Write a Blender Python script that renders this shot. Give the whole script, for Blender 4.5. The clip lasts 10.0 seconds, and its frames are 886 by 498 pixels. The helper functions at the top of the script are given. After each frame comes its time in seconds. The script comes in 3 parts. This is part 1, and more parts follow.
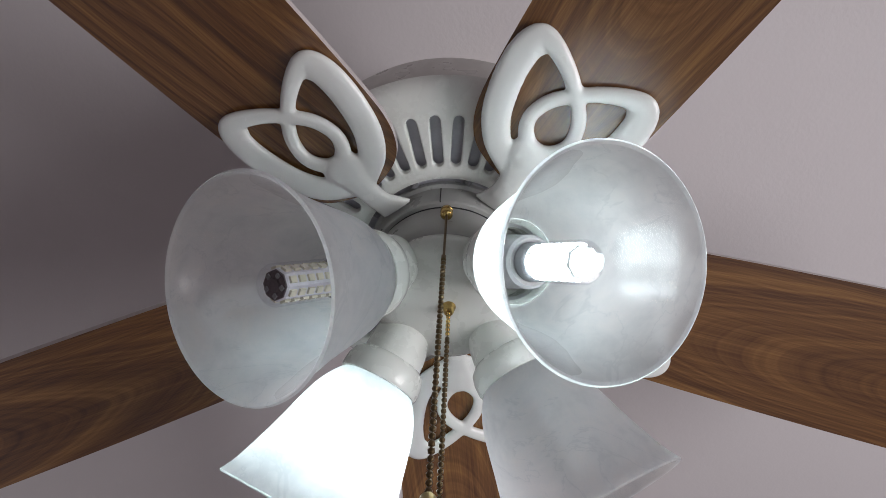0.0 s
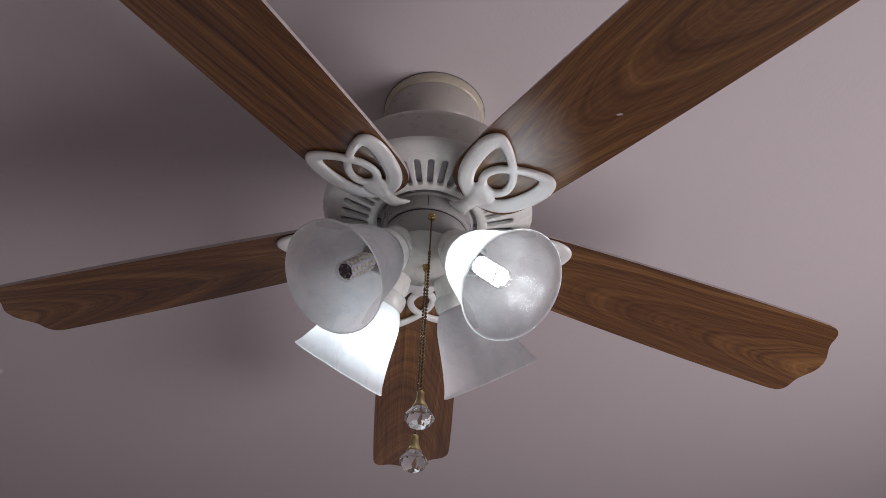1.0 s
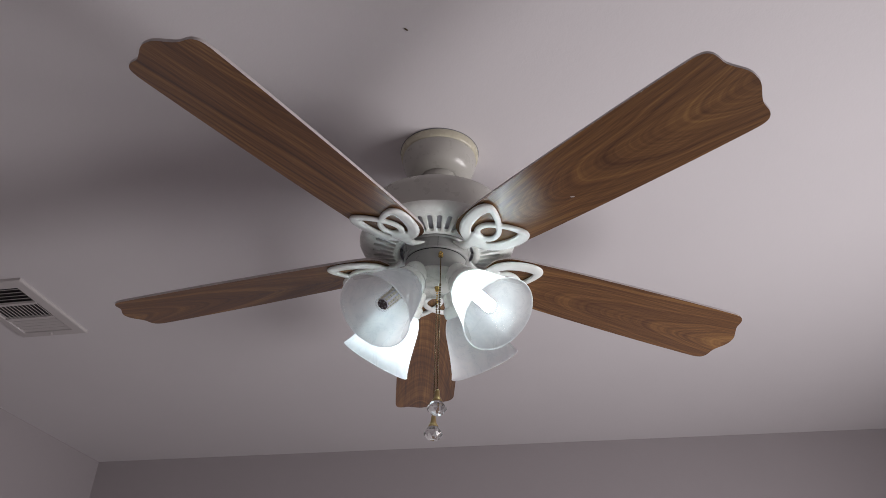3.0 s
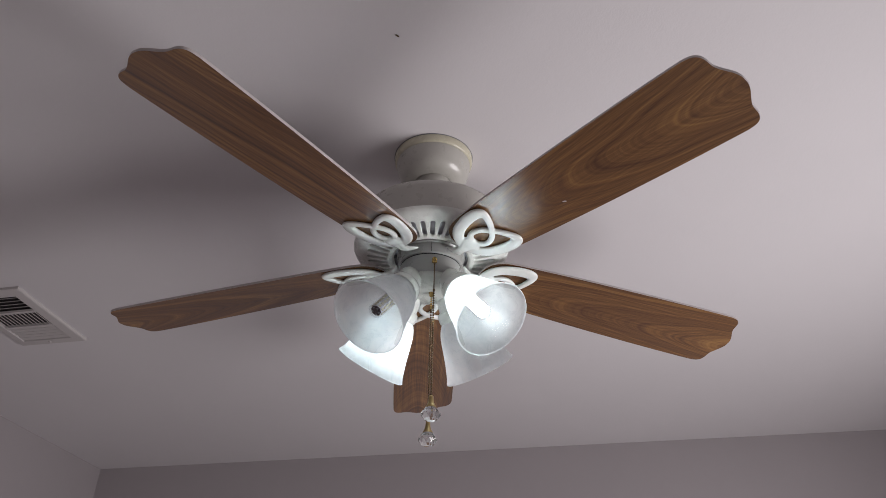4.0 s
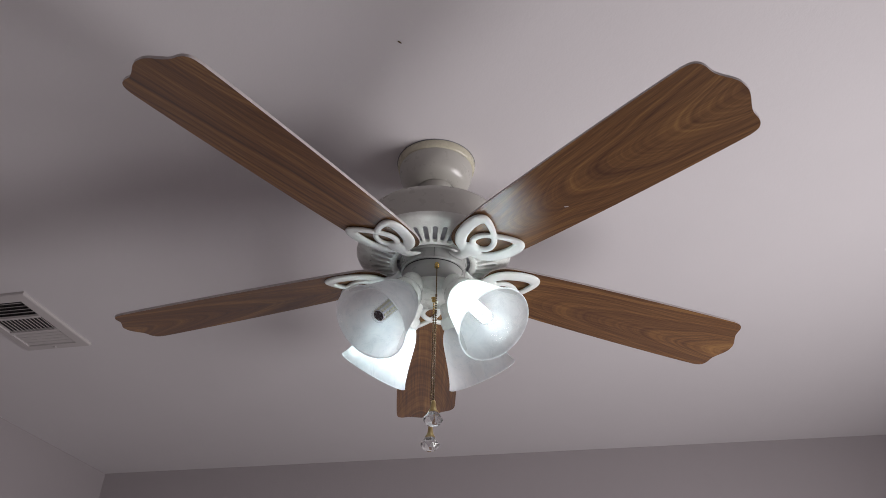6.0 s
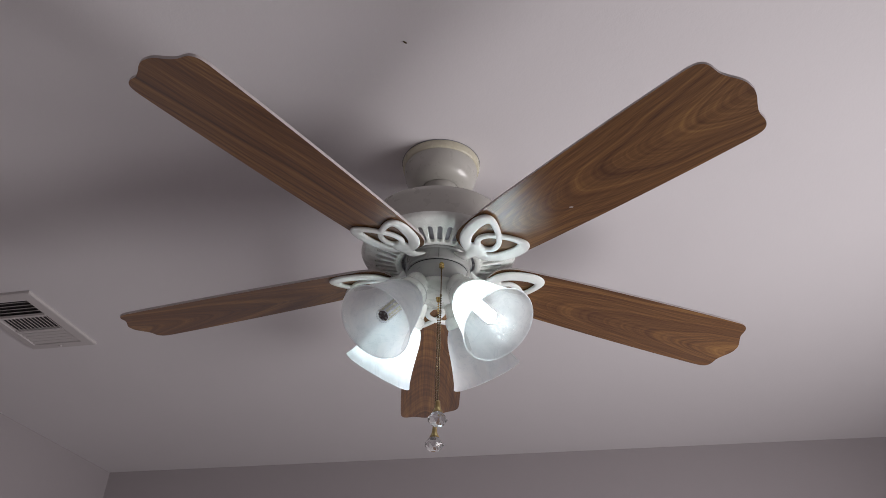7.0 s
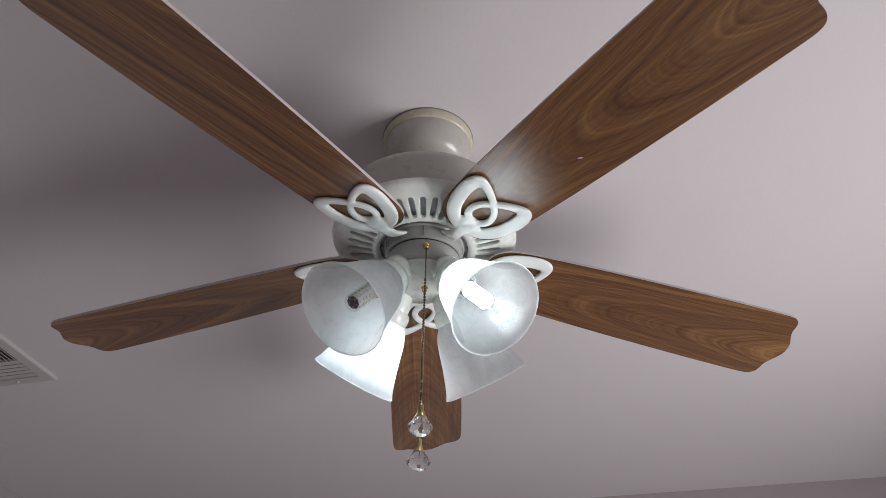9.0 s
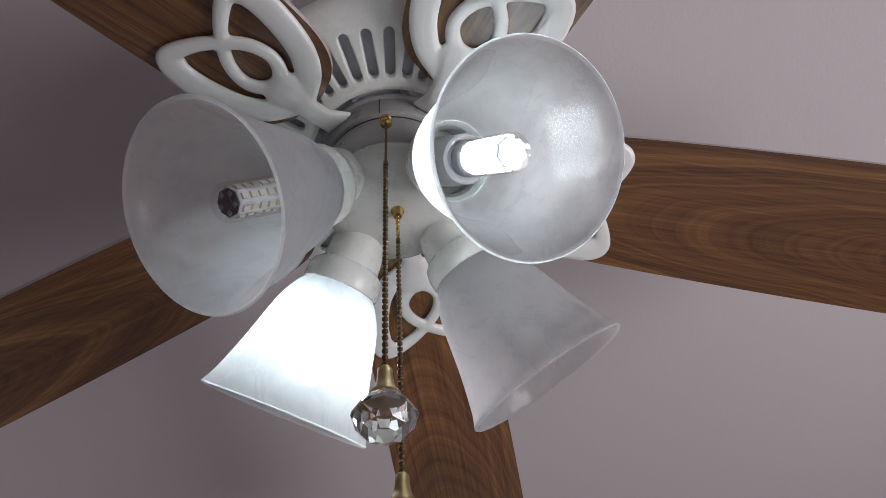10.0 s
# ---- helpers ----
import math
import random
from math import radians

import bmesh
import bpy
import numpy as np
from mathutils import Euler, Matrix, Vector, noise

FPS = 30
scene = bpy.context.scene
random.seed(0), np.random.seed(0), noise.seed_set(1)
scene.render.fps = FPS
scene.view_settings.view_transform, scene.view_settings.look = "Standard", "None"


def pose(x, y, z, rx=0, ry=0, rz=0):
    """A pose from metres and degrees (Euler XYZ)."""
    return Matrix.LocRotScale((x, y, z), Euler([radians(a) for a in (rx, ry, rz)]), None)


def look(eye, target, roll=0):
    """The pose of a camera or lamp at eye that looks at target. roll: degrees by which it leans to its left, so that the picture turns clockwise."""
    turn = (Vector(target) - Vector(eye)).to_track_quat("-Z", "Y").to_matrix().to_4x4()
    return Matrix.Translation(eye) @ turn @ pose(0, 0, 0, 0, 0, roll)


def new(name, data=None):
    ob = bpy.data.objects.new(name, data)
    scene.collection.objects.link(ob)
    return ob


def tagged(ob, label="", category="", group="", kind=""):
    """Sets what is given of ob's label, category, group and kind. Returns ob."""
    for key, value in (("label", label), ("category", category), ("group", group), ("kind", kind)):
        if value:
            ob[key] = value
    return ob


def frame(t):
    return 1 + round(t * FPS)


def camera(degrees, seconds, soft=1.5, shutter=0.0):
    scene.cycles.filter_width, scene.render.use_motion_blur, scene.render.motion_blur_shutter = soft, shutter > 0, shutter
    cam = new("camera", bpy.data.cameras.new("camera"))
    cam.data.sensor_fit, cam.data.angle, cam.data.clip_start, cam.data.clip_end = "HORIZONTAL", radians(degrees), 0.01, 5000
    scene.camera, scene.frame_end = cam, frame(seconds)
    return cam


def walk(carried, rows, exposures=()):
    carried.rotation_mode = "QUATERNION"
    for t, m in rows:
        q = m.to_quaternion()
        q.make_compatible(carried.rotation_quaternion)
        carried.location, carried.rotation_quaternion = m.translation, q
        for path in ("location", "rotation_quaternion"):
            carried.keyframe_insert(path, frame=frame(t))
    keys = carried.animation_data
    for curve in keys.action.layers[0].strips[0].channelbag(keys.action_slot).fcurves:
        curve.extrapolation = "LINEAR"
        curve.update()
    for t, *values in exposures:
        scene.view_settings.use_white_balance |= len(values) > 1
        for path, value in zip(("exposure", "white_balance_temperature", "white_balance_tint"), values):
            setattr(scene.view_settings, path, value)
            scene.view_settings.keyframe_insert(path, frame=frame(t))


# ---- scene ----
# The fan hangs at the origin; HUB is the height of its blade irons, CEIL that of the ceiling.
HUB, CEIL = 2.3085, 2.592
cam = camera(60.65, 10.0, soft=0.5)
# seconds, eye from the hub (x, y, z), yaw, pitch above the horizon, lean
ROWS = [
    (0, 0.0466, -0.3479, -0.5200, 8.36, 57.74, 3.85),
    (0.3, 0.0055, -0.4546, -0.5897, 0.62, 52.67, 1.32),
    (0.5, 0.0111, -0.5438, -0.6269, -0.89, 48.88, 2.15),
    (0.7, -0.0106, -0.6330, -0.6652, -3.69, 45.50, 1.00),
    (1, 0.0016, -0.8067, -0.7161, -1.66, 41.00, 2.73),
    (1.5, -0.0036, -1.0462, -0.7475, -0.67, 36.37, 2.24),
    (2, -0.0541, -1.1947, -0.7701, -1.53, 33.83, 1.68),
    (2.5, -0.0477, -1.2481, -0.7778, -2.24, 33.02, 1.53),
    (4, -0.0184, -1.2582, -0.7731, -1.91, 33.30, 1.04),
    (4.5, -0.0166, -1.2595, -0.7731, -1.81, 33.53, 0.99),
    (5, -0.0153, -1.2620, -0.7736, -1.73, 33.71, 1.13),
    (5.5, -0.0146, -1.2631, -0.7740, -1.62, 33.62, 1.10),
    (7, -0.0160, -1.2631, -0.7744, -1.13, 33.63, 1.56),
    (7.5, -0.0176, -1.2628, -0.7747, -1.05, 33.96, 1.85),
    (8, -0.0185, -1.2625, -0.7744, -0.69, 34.46, 2.03),
    (8.5, 0.0021, -1.1991, -0.7650, -0.48, 35.47, 1.75),
    (9, 0.0381, -0.9834, -0.7419, 0.40, 38.15, 1.00),
    (9.3, 0.0172, -0.7741, -0.7214, 1.65, 41.00, 0.20),
    (9.5, 0.0052, -0.6325, -0.6863, 1.93, 43.22, -1.05),
    (9.7, 0.0093, -0.5015, -0.6568, 2.50, 46.17, -3.00),
    (10, 0.0637, -0.3550, -0.5595, 4.23, 51.80, -5.30),
]
EXPOSURES = [(0.0, -0.12, 6500, 10), (0.5, -0.5, 6700, 18), (1.0, -0.47, 6750, 20), (1.5, -0.15, 6600, 15), (2.0, 0.0, 6500, 12), (2.5, 0.05, 6500, 10),
             (5.0, 0.1, 6500, 9), (8.5, 0.1, 6500, 9), (9.0, 0.12, 6480, 8), (9.5, -0.1, 6280, 8), (10.0, -0.40, 6550, 15)]
walk(cam, [(t, pose(x, y, HUB + z, 0, 0, yaw) @ pose(0, 0, 0, 90 + pitch) @ pose(0, 0, 0, 0, 0, lean))
           for t, x, y, z, yaw, pitch, lean in ROWS], EXPOSURES)

# ---- light ----
BULB = 10.5
WINDOW = 38.5
ROOM = pose(0, 0, 0, 0, 0, -13.85)      # the room's walls, turned against the blades
X0, X1, Y0, Y1 = -1.99, 1.80, -2.30, 1.902
world = bpy.data.worlds.new("world")
scene.world = world
world.use_nodes = True
sky = world.node_tree.nodes.new("ShaderNodeTexSky")
sky.sky_type, sky.sun_disc, sky.sun_elevation, sky.sun_rotation = "NISHITA", False, radians(40), radians(200)
world.node_tree.nodes["Background"].inputs["Strength"].default_value = 0.1
world.node_tree.links.new(sky.outputs["Color"], world.node_tree.nodes["Background"].inputs["Color"])


def area(name, m, sx, sy, watts, colour):
    d = bpy.data.lights.new(name, "AREA")
    d.shape, d.size, d.size_y, d.energy, d.color = "RECTANGLE", sx, sy, watts, colour
    ob = new(name, d)
    ob.matrix_world = m
    return ob


# daylight in the opening of the window in the side wall
area("window_daylight", ROOM @ look((X1 - 0.005, 0.15, 1.16), (X1 - 1.0, 0.15, 1.16)), 1.1, 1.0, WINDOW, (1.0, 0.945, 0.965))


# ---- materials ----
class Mat:
    """A node material with short ways to add and link nodes."""

    def __init__(self, name):
        self.m = bpy.data.materials.new(name)
        self.m.use_nodes = True
        self.t = self.m.node_tree
        self.bsdf = self.t.nodes["Principled BSDF"]
        self.out = self.t.nodes["Material Output"]

    def n(self, kind, **kw):
        node = self.t.nodes.new("ShaderNode" + kind)
        for k, v in kw.items():
            if k in ("operation", "blend_type", "data_type", "noise_dimensions", "feature"):
                if k == "operation":
                    node.operation = v
                elif k == "blend_type":
                    node.blend_type = v
                elif k == "data_type":
                    node.data_type = v
                elif k == "feature":
                    node.feature = v
            else:
                node.inputs[k.replace("_", " ")].default_value = v
        return node

    def l(self, a, b):
        self.t.links.new(a, b)

    def math(self, op, a, b=None):
        node = self.t.nodes.new("ShaderNodeMath")
        node.operation = op
        for i, v in enumerate((a, b)):
            if v is None:
                continue
            if isinstance(v, (int, float)):
                node.inputs[i].default_value = v
            else:
                self.l(v, node.inputs[i])
        return node.outputs[0]

    def coords(self, scale=(1, 1, 1), loc=(0, 0, 0)):
        tc = self.t.nodes.new("ShaderNodeTexCoord")
        mp = self.t.nodes.new("ShaderNodeMapping")
        mp.inputs["Scale"].default_value, mp.inputs["Location"].default_value = scale, loc
        self.l(tc.outputs["Object"], mp.inputs["Vector"])
        return mp.outputs[0]

    def noise(self, vec, scale, detail=3.0, rough=0.55, dist=0.0):
        node = self.n("TexNoise", Scale=scale, Detail=detail, Roughness=rough, Distortion=dist)
        self.l(vec, node.inputs["Vector"])
        return node.outputs["Fac"]

    def ramp(self, fac, *stops):
        node = self.t.nodes.new("ShaderNodeValToRGB")
        e = node.color_ramp.elements
        while len(e) < len(stops):
            e.new(0.5)
        for el, (p, c) in zip(e, stops):
            el.position, el.color = p, (*c, 1)
        self.l(fac, node.inputs["Fac"])
        return node.outputs["Color"]

    def bump(self, height, strength, dist):
        node = self.n("Bump", Strength=strength, Distance=dist)
        self.l(height, node.inputs["Height"])
        self.l(node.outputs["Normal"], self.bsdf.inputs["Normal"])

    def set(self, **kw):
        for k, v in kw.items():
            self.bsdf.inputs[k.replace("_", " ")].default_value = v
        return self


def paint(name, colour, rough=0.85, grain=260.0, relief=0.12):
    """Matt wall paint over a fine sprayed texture."""
    m = Mat(name)
    v = m.coords()
    big = m.noise(v, 1.3, 4)
    m.l(m.ramp(big, (0.3, [c * 0.96 for c in colour]), (0.7, colour)), m.bsdf.inputs["Base Color"])
    m.set(Roughness=rough)
    peel = m.math("ADD", m.noise(v, grain, 2, 0.5), m.math("MULTIPLY", m.noise(v, grain * 0.3, 3), 1.4))
    m.bump(peel, relief, 0.004)
    return m.m


def enamel(name, colour, rough=0.22, coat=0.3):
    """Sprayed enamel on metal, with a little dust and unevenness."""
    m = Mat(name)
    v = m.coords()
    n = m.noise(v, 22, 5, 0.6)
    m.l(m.ramp(n, (0.3, [c * 0.975 for c in colour]), (0.65, colour)), m.bsdf.inputs["Base Color"])
    r = m.ramp(m.noise(v, 60, 4), (0.3, (rough,) * 3), (0.75, (rough + 0.16,) * 3))
    m.l(r, m.bsdf.inputs["Roughness"])
    m.set(Coat_Weight=coat, Coat_Roughness=0.12)
    m.bump(m.noise(v, 140, 2), 0.05, 0.001)
    return m.m


def plain(name, colour, rough=0.5, metal=0.0):
    m = Mat(name)
    n = m.noise(m.coords(), 90, 4)
    m.l(m.ramp(n, (0.3, [c * 0.8 for c in colour]), (0.7, colour)), m.bsdf.inputs["Base Color"])
    m.set(Roughness=rough, Metallic=metal)
    return m.m


def wood(name, centre, bend, shift, figure=0.40):
    """Walnut-look laminate: grain along x, arched figure whose middle lies at y = centre, fine pores."""
    m = Mat(name)
    tc = m.t.nodes.new("ShaderNodeTexCoord")
    sep = m.t.nodes.new("ShaderNodeSeparateXYZ")
    m.l(tc.outputs["Object"], sep.inputs[0])
    x, y = sep.outputs[0], sep.outputs[1]
    warp = m.noise(m.coords((2.2, 9, 1), (shift, shift * 2, 0)), 1.6, 1.5, 0.5)
    warp2 = m.noise(m.coords((9, 40, 1), (shift, 0, 0)), 1.5, 3, 0.5)
    yy = m.math("SUBTRACT", m.math("ADD", y, m.math("MULTIPLY", m.math("SUBTRACT", warp, 0.5), 0.032)), centre)
    para = m.math("SUBTRACT", m.math("MULTIPLY", x, 1.0), m.math("MULTIPLY", m.math("MULTIPLY", yy, yy), bend))
    para = m.math("ADD", para, m.math("MULTIPLY", warp2, 0.006))
    ring = m.noise(line_vec(m, para, shift), 15.0, 2.2, 0.6)
    fine = m.noise(line_vec(m, para, shift + 5.0), 75.0, 2.0, 0.6)
    pores = m.noise(m.coords((14, 760, 1)), 1.0, 3, 0.65)
    streak = m.noise(m.coords((2.2, 150, 1), (shift, 0, 0)), 1.0, 5, 0.62)
    mix = m.math("ADD", m.math("ADD", m.math("MULTIPLY", ring, figure), m.math("MULTIPLY", fine, 0.24)),
                 m.math("ADD", m.math("MULTIPLY", pores, 0.20), m.math("MULTIPLY", streak, 0.62 - figure)))
    col = m.ramp(mix, (0.36, (0.034, 0.0112, 0.0032)), (0.46, (0.090, 0.0345, 0.0092)), (0.545, (0.160, 0.0700, 0.0185)), (0.66, (0.295, 0.150, 0.044)))
    m.l(col, m.bsdf.inputs["Base Color"])
    m.l(m.ramp(streak, (0.3, (0.32,) * 3), (0.7, (0.42,) * 3)), m.bsdf.inputs["Roughness"])
    m.set(Coat_Weight=1.0, Coat_Roughness=0.25, Coat_IOR=1.75, Specular_IOR_Level=0.2)
    m.bump(pores, 0.05, 0.0006)
    return m.m


def line_vec(m, value, shift):
    """A vector (value, shift, 0) for a noise that varies along one line."""
    c = m.t.nodes.new("ShaderNodeCombineXYZ")
    m.l(value, c.inputs[0])
    c.inputs[1].default_value = shift
    return c.outputs[0]


def alabaster(name):
    """White swirled alabaster glass that lets light through diffusely."""
    m = Mat(name)
    v = m.coords((1, 1, 1))
    swirl = m.noise(v, 13, 5, 0.6, 2.6)
    vein = m.noise(v, 34, 6, 0.62, 1.6)
    cloud = m.math("ADD", m.math("MULTIPLY", swirl, 0.62), m.math("MULTIPLY", vein, 0.38))
    # thin grey threads drawn through the milky glass
    crack = m.math("ABSOLUTE", m.math("SUBTRACT", m.noise(v, 8, 5, 0.6, 1.5), 0.5))
    thread = m.math("SUBTRACT", 1.0, m.math("MULTIPLY", m.math("MINIMUM", m.math("MULTIPLY", crack, 95.0), 1.0), 1.0))
    f = m.math("SUBTRACT", cloud, m.math("MULTIPLY", thread, 0.15))
    c1 = m.ramp(f, (0.36, (0.86, 0.87, 0.875)), (0.50, (0.93, 0.94, 0.945)), (0.64, (0.99, 0.99, 0.99)))
    c2 = m.ramp(f, (0.37, (0.86, 0.89, 0.91)), (0.49, (0.93, 0.955, 0.97)), (0.62, (0.985, 0.995, 1.0)))
    m.l(c1, m.bsdf.inputs["Base Color"])
    m.set(Roughness=0.3, Specular_IOR_Level=0.45)
    tr = m.t.nodes.new("ShaderNodeBsdfTranslucent")
    m.l(c2, tr.inputs["Color"])
    fw = m.n("BsdfRefraction", Roughness=0.55, IOR=1.06)
    m.l(c2, fw.inputs["Color"])
    through_glass = m.t.nodes.new("ShaderNodeMixShader")
    through_glass.inputs[0].default_value = 0.2
    m.l(tr.outputs[0], through_glass.inputs[1])
    m.l(fw.outputs[0], through_glass.inputs[2])
    mx = m.t.nodes.new("ShaderNodeMixShader")
    mx.inputs[0].default_value = 0.88
    m.l(m.bsdf.outputs[0], mx.inputs[1])
    m.l(through_glass.outputs[0], mx.inputs[2])
    skin = m.n("BsdfGlossy", Color=(1, 1, 1, 1), Roughness=0.07)
    top = m.t.nodes.new("ShaderNodeMixShader")
    top.inputs[0].default_value = 0.006
    m.l(mx.outputs[0], top.inputs[1])
    m.l(skin.outputs[0], top.inputs[2])
    m.l(top.outputs[0], m.out.inputs["Surface"])
    m.bump(m.noise(v, 45, 3, 0.5, 1.0), 0.12, 0.002)
    m.l(m.bsdf.inputs["Normal"].links[0].from_socket, skin.inputs["Normal"])
    return m.m


def glass_skin(name):
    """The clear, polished inner skin of a cased glass shade."""
    m = Mat(name)
    tr = m.n("BsdfTransparent", Color=(0.985, 0.99, 0.99, 1))
    gl = m.n("BsdfGlossy", Color=(1, 1, 1, 1), Roughness=0.13)
    wave = m.n("Bump", Strength=0.25, Distance=0.003)
    m.l(m.noise(m.coords(), 38, 3, 0.5, 1.0), wave.inputs["Height"])
    m.l(wave.outputs["Normal"], gl.inputs["Normal"])
    mx = m.t.nodes.new("ShaderNodeMixShader")
    mx.inputs[0].default_value = 0.009
    m.l(tr.outputs[0], mx.inputs[1])
    m.l(gl.outputs[0], mx.inputs[2])
    m.l(mx.outputs[0], m.out.inputs["Surface"])
    return m.m


def glow(name, colour, strength, base=0.8):
    m = Mat(name)
    m.set(Base_Color=(base, base, base, 1), Emission_Color=(*colour, 1), Emission_Strength=strength)
    return m.m


def clear(name, tint, rough=0.04):
    """Thin clear plastic: see-through, with a gloss."""
    m = Mat(name)
    tr = m.n("BsdfTransparent", Color=(*tint, 1))
    gl = m.n("BsdfGlossy", Color=(1, 1, 1, 1), Roughness=rough)
    mx = m.t.nodes.new("ShaderNodeMixShader")
    mx.inputs[0].default_value = 0.05
    m.l(tr.outputs[0], mx.inputs[1])
    m.l(gl.outputs[0], mx.inputs[2])
    m.l(mx.outputs[0], m.out.inputs["Surface"])
    return m.m


def crystal(name):
    m = Mat(name)
    m.set(Base_Color=(0.97, 0.98, 0.98, 1), Roughness=0.02, IOR=1.52, Transmission_Weight=0.95)
    return m.m


CEILING_PAINT = paint("ceiling_paint", (0.72, 0.695, 0.71), 0.9, 240, 0.05)
# walls share the ceiling's paint; their weaker light is put into this colour
WALL_PAINT_DIM = paint("wall_paint_dimmed", (0.42, 0.387, 0.40), 0.85, 260, 0.08)
FLOOR_CARPET = paint("carpet", (0.36, 0.34, 0.33), 0.95, 300, 0.5)
ENAMEL = enamel("white_enamel", (0.80, 0.83, 0.79), 0.2)
# darker and warmer than the pan's white enamel
ENAMEL_MATT = enamel("warm_grey_enamel", (0.50, 0.49, 0.45), 0.24, 0.35)
CREAM = enamel("cream_enamel", (0.60, 0.57, 0.44), 0.2, 0.4)
LACQUER = enamel("white_lacquer", (0.85, 0.88, 0.855), 0.14, 0.5)
EDGE = plain("white_edge_band", (0.58, 0.53, 0.52), 0.45)
DARK = plain("dark_gap", (0.02, 0.022, 0.025), 0.6)
DUCT = plain("dusty_duct", (0.055, 0.048, 0.050), 0.8)
STEEL = plain("grey_steel", (0.27, 0.275, 0.29), 0.5, 0.0)
BRASS = plain("polished_brass", (0.62, 0.44, 0.16), 0.22, 1.0)
BRASS_OLD = plain("antique_brass", (0.48, 0.36, 0.17), 0.3, 1.0)
BRONZE = plain("dark_bronze", (0.15, 0.105, 0.055), 0.3, 0.9)
FILTER = plain("grey_mesh_filter", (0.50, 0.50, 0.55), 0.7)
FITTER = enamel("fitter_enamel", (0.62, 0.645, 0.61), 0.22, 0.35)
# enamel darkened: the shade below the pan is put into its colour
HOUSING_SHADED = enamel("shaded_white_enamel", (0.38, 0.39, 0.375), 0.24, 0.35)
SOCKET = plain("socket_porcelain", (0.40, 0.40, 0.41), 0.4)
CHIP = plain("led_phosphor", (0.82, 0.79, 0.64), 0.4)
BOARD = plain("led_board", (0.80, 0.80, 0.86), 0.4)
BULB_END = plain("bulb_end_board", (0.10, 0.075, 0.085), 0.5)
CLEAR = clear("clear_plastic", (0.95, 0.95, 0.96))
CRYSTAL = crystal("cut_crystal")
GLASS = alabaster("alabaster_glass")
GLASS_SKIN = glass_skin("clear_inner_glass")
LIT = glow("lit_led_board", (0.84, 0.95, 1.0), 0.25, 0.25)
LIT_END = glow("lit_led_end", (0.84, 0.95, 1.0), 3.0)
LIT_CHIP = glow("lit_led_chip", (0.80, 0.96, 1.0), BULB * 4.5)
VENT_PAINT = paint("vent_enamel", (0.57, 0.54, 0.535), 0.5, 90, 0.02)
WOODS = [wood("walnut_laminate_arched", 0.004, 62.0, 0.0), wood("walnut_laminate_straight", 0.16, 22.0, 3.7),
         wood("walnut_laminate_arched_low", -0.012, 48.0, 7.9), wood("walnut_laminate_arched_wide", 0.012, 80.0, 12.3),
         wood("walnut_laminate_plain", 0.02, 34.0, 17.1, 0.24)]


# ---- mesh helpers ----
def mesh_of(bm, name, mats, smooth=None):
    bmesh.ops.recalc_face_normals(bm, faces=bm.faces[:])
    me = bpy.data.meshes.new(name)
    bm.to_mesh(me)
    bm.free()
    for m in mats if isinstance(mats, (list, tuple)) else [mats]:
        me.materials.append(m)
    if smooth is not None:
        me.polygons.foreach_set("use_smooth", [True] * len(me.polygons))
        if smooth < 180:
            me.set_sharp_from_angle(angle=radians(smooth))
    return me


def part(name, bm, mats, parent, label="", m=None, smooth=35):
    """Links a bmesh (or a mesh) as one mesh object under a thing or a part."""
    me = bm if isinstance(bm, bpy.types.Mesh) else mesh_of(bm, name, mats, smooth)
    ob = new(name, me)
    ob.parent = parent
    if m is not None:
        ob.matrix_local = m
    if label:
        ob["label"] = label
    return ob


def box(bm, a, b, mi=0):
    v = [bm.verts.new((x, y, z)) for x in (a[0], b[0]) for y in (a[1], b[1]) for z in (a[2], b[2])]
    for q in ((0, 1, 3, 2), (4, 6, 7, 5), (0, 4, 5, 1), (2, 3, 7, 6), (0, 2, 6, 4), (1, 5, 7, 3)):
        bm.faces.new([v[i] for i in q]).material_index = mi
    return bm


def lathe(profile, segs=64, closed=False):
    """A surface turned about z from (radius, height) pairs; closed joins the last pair to the first."""
    bm = bmesh.new()
    rings = []
    for r, z in profile:
        if r < 1e-6:
            rings.append([bm.verts.new((0, 0, z))])
        else:
            rings.append([bm.verts.new((r * math.cos(2 * math.pi * i / segs), r * math.sin(2 * math.pi * i / segs), z)) for i in range(segs)])
    pairs = list(zip(rings, rings[1:])) + ([(rings[-1], rings[0])] if closed else [])
    for a, b in pairs:
        for i in range(segs):
            j = (i + 1) % segs
            q = [a[i % len(a)], a[j % len(a)], b[j % len(b)], b[i % len(b)]]
            q = list(dict.fromkeys(q))
            if len(q) > 2:
                bm.faces.new(q)
    return bm


def spline(pts, per=8):
    """Catmull-Rom through tuples of any length."""
    p = [np.array(q, float) for q in pts]
    p = [2 * p[0] - p[1]] + p + [2 * p[-1] - p[-2]]
    out = []
    for i in range(1, len(p) - 2):
        for k in range(per):
            t = k / per
            out.append(0.5 * (2 * p[i] + (p[i + 1] - p[i - 1]) * t + (2 * p[i - 1] - 5 * p[i] + 4 * p[i + 1] - p[i + 2]) * t * t
                              + (3 * p[i] - p[i - 1] - 3 * p[i + 1] + p[i + 2]) * t ** 3))
    out.append(p[-2])
    return out


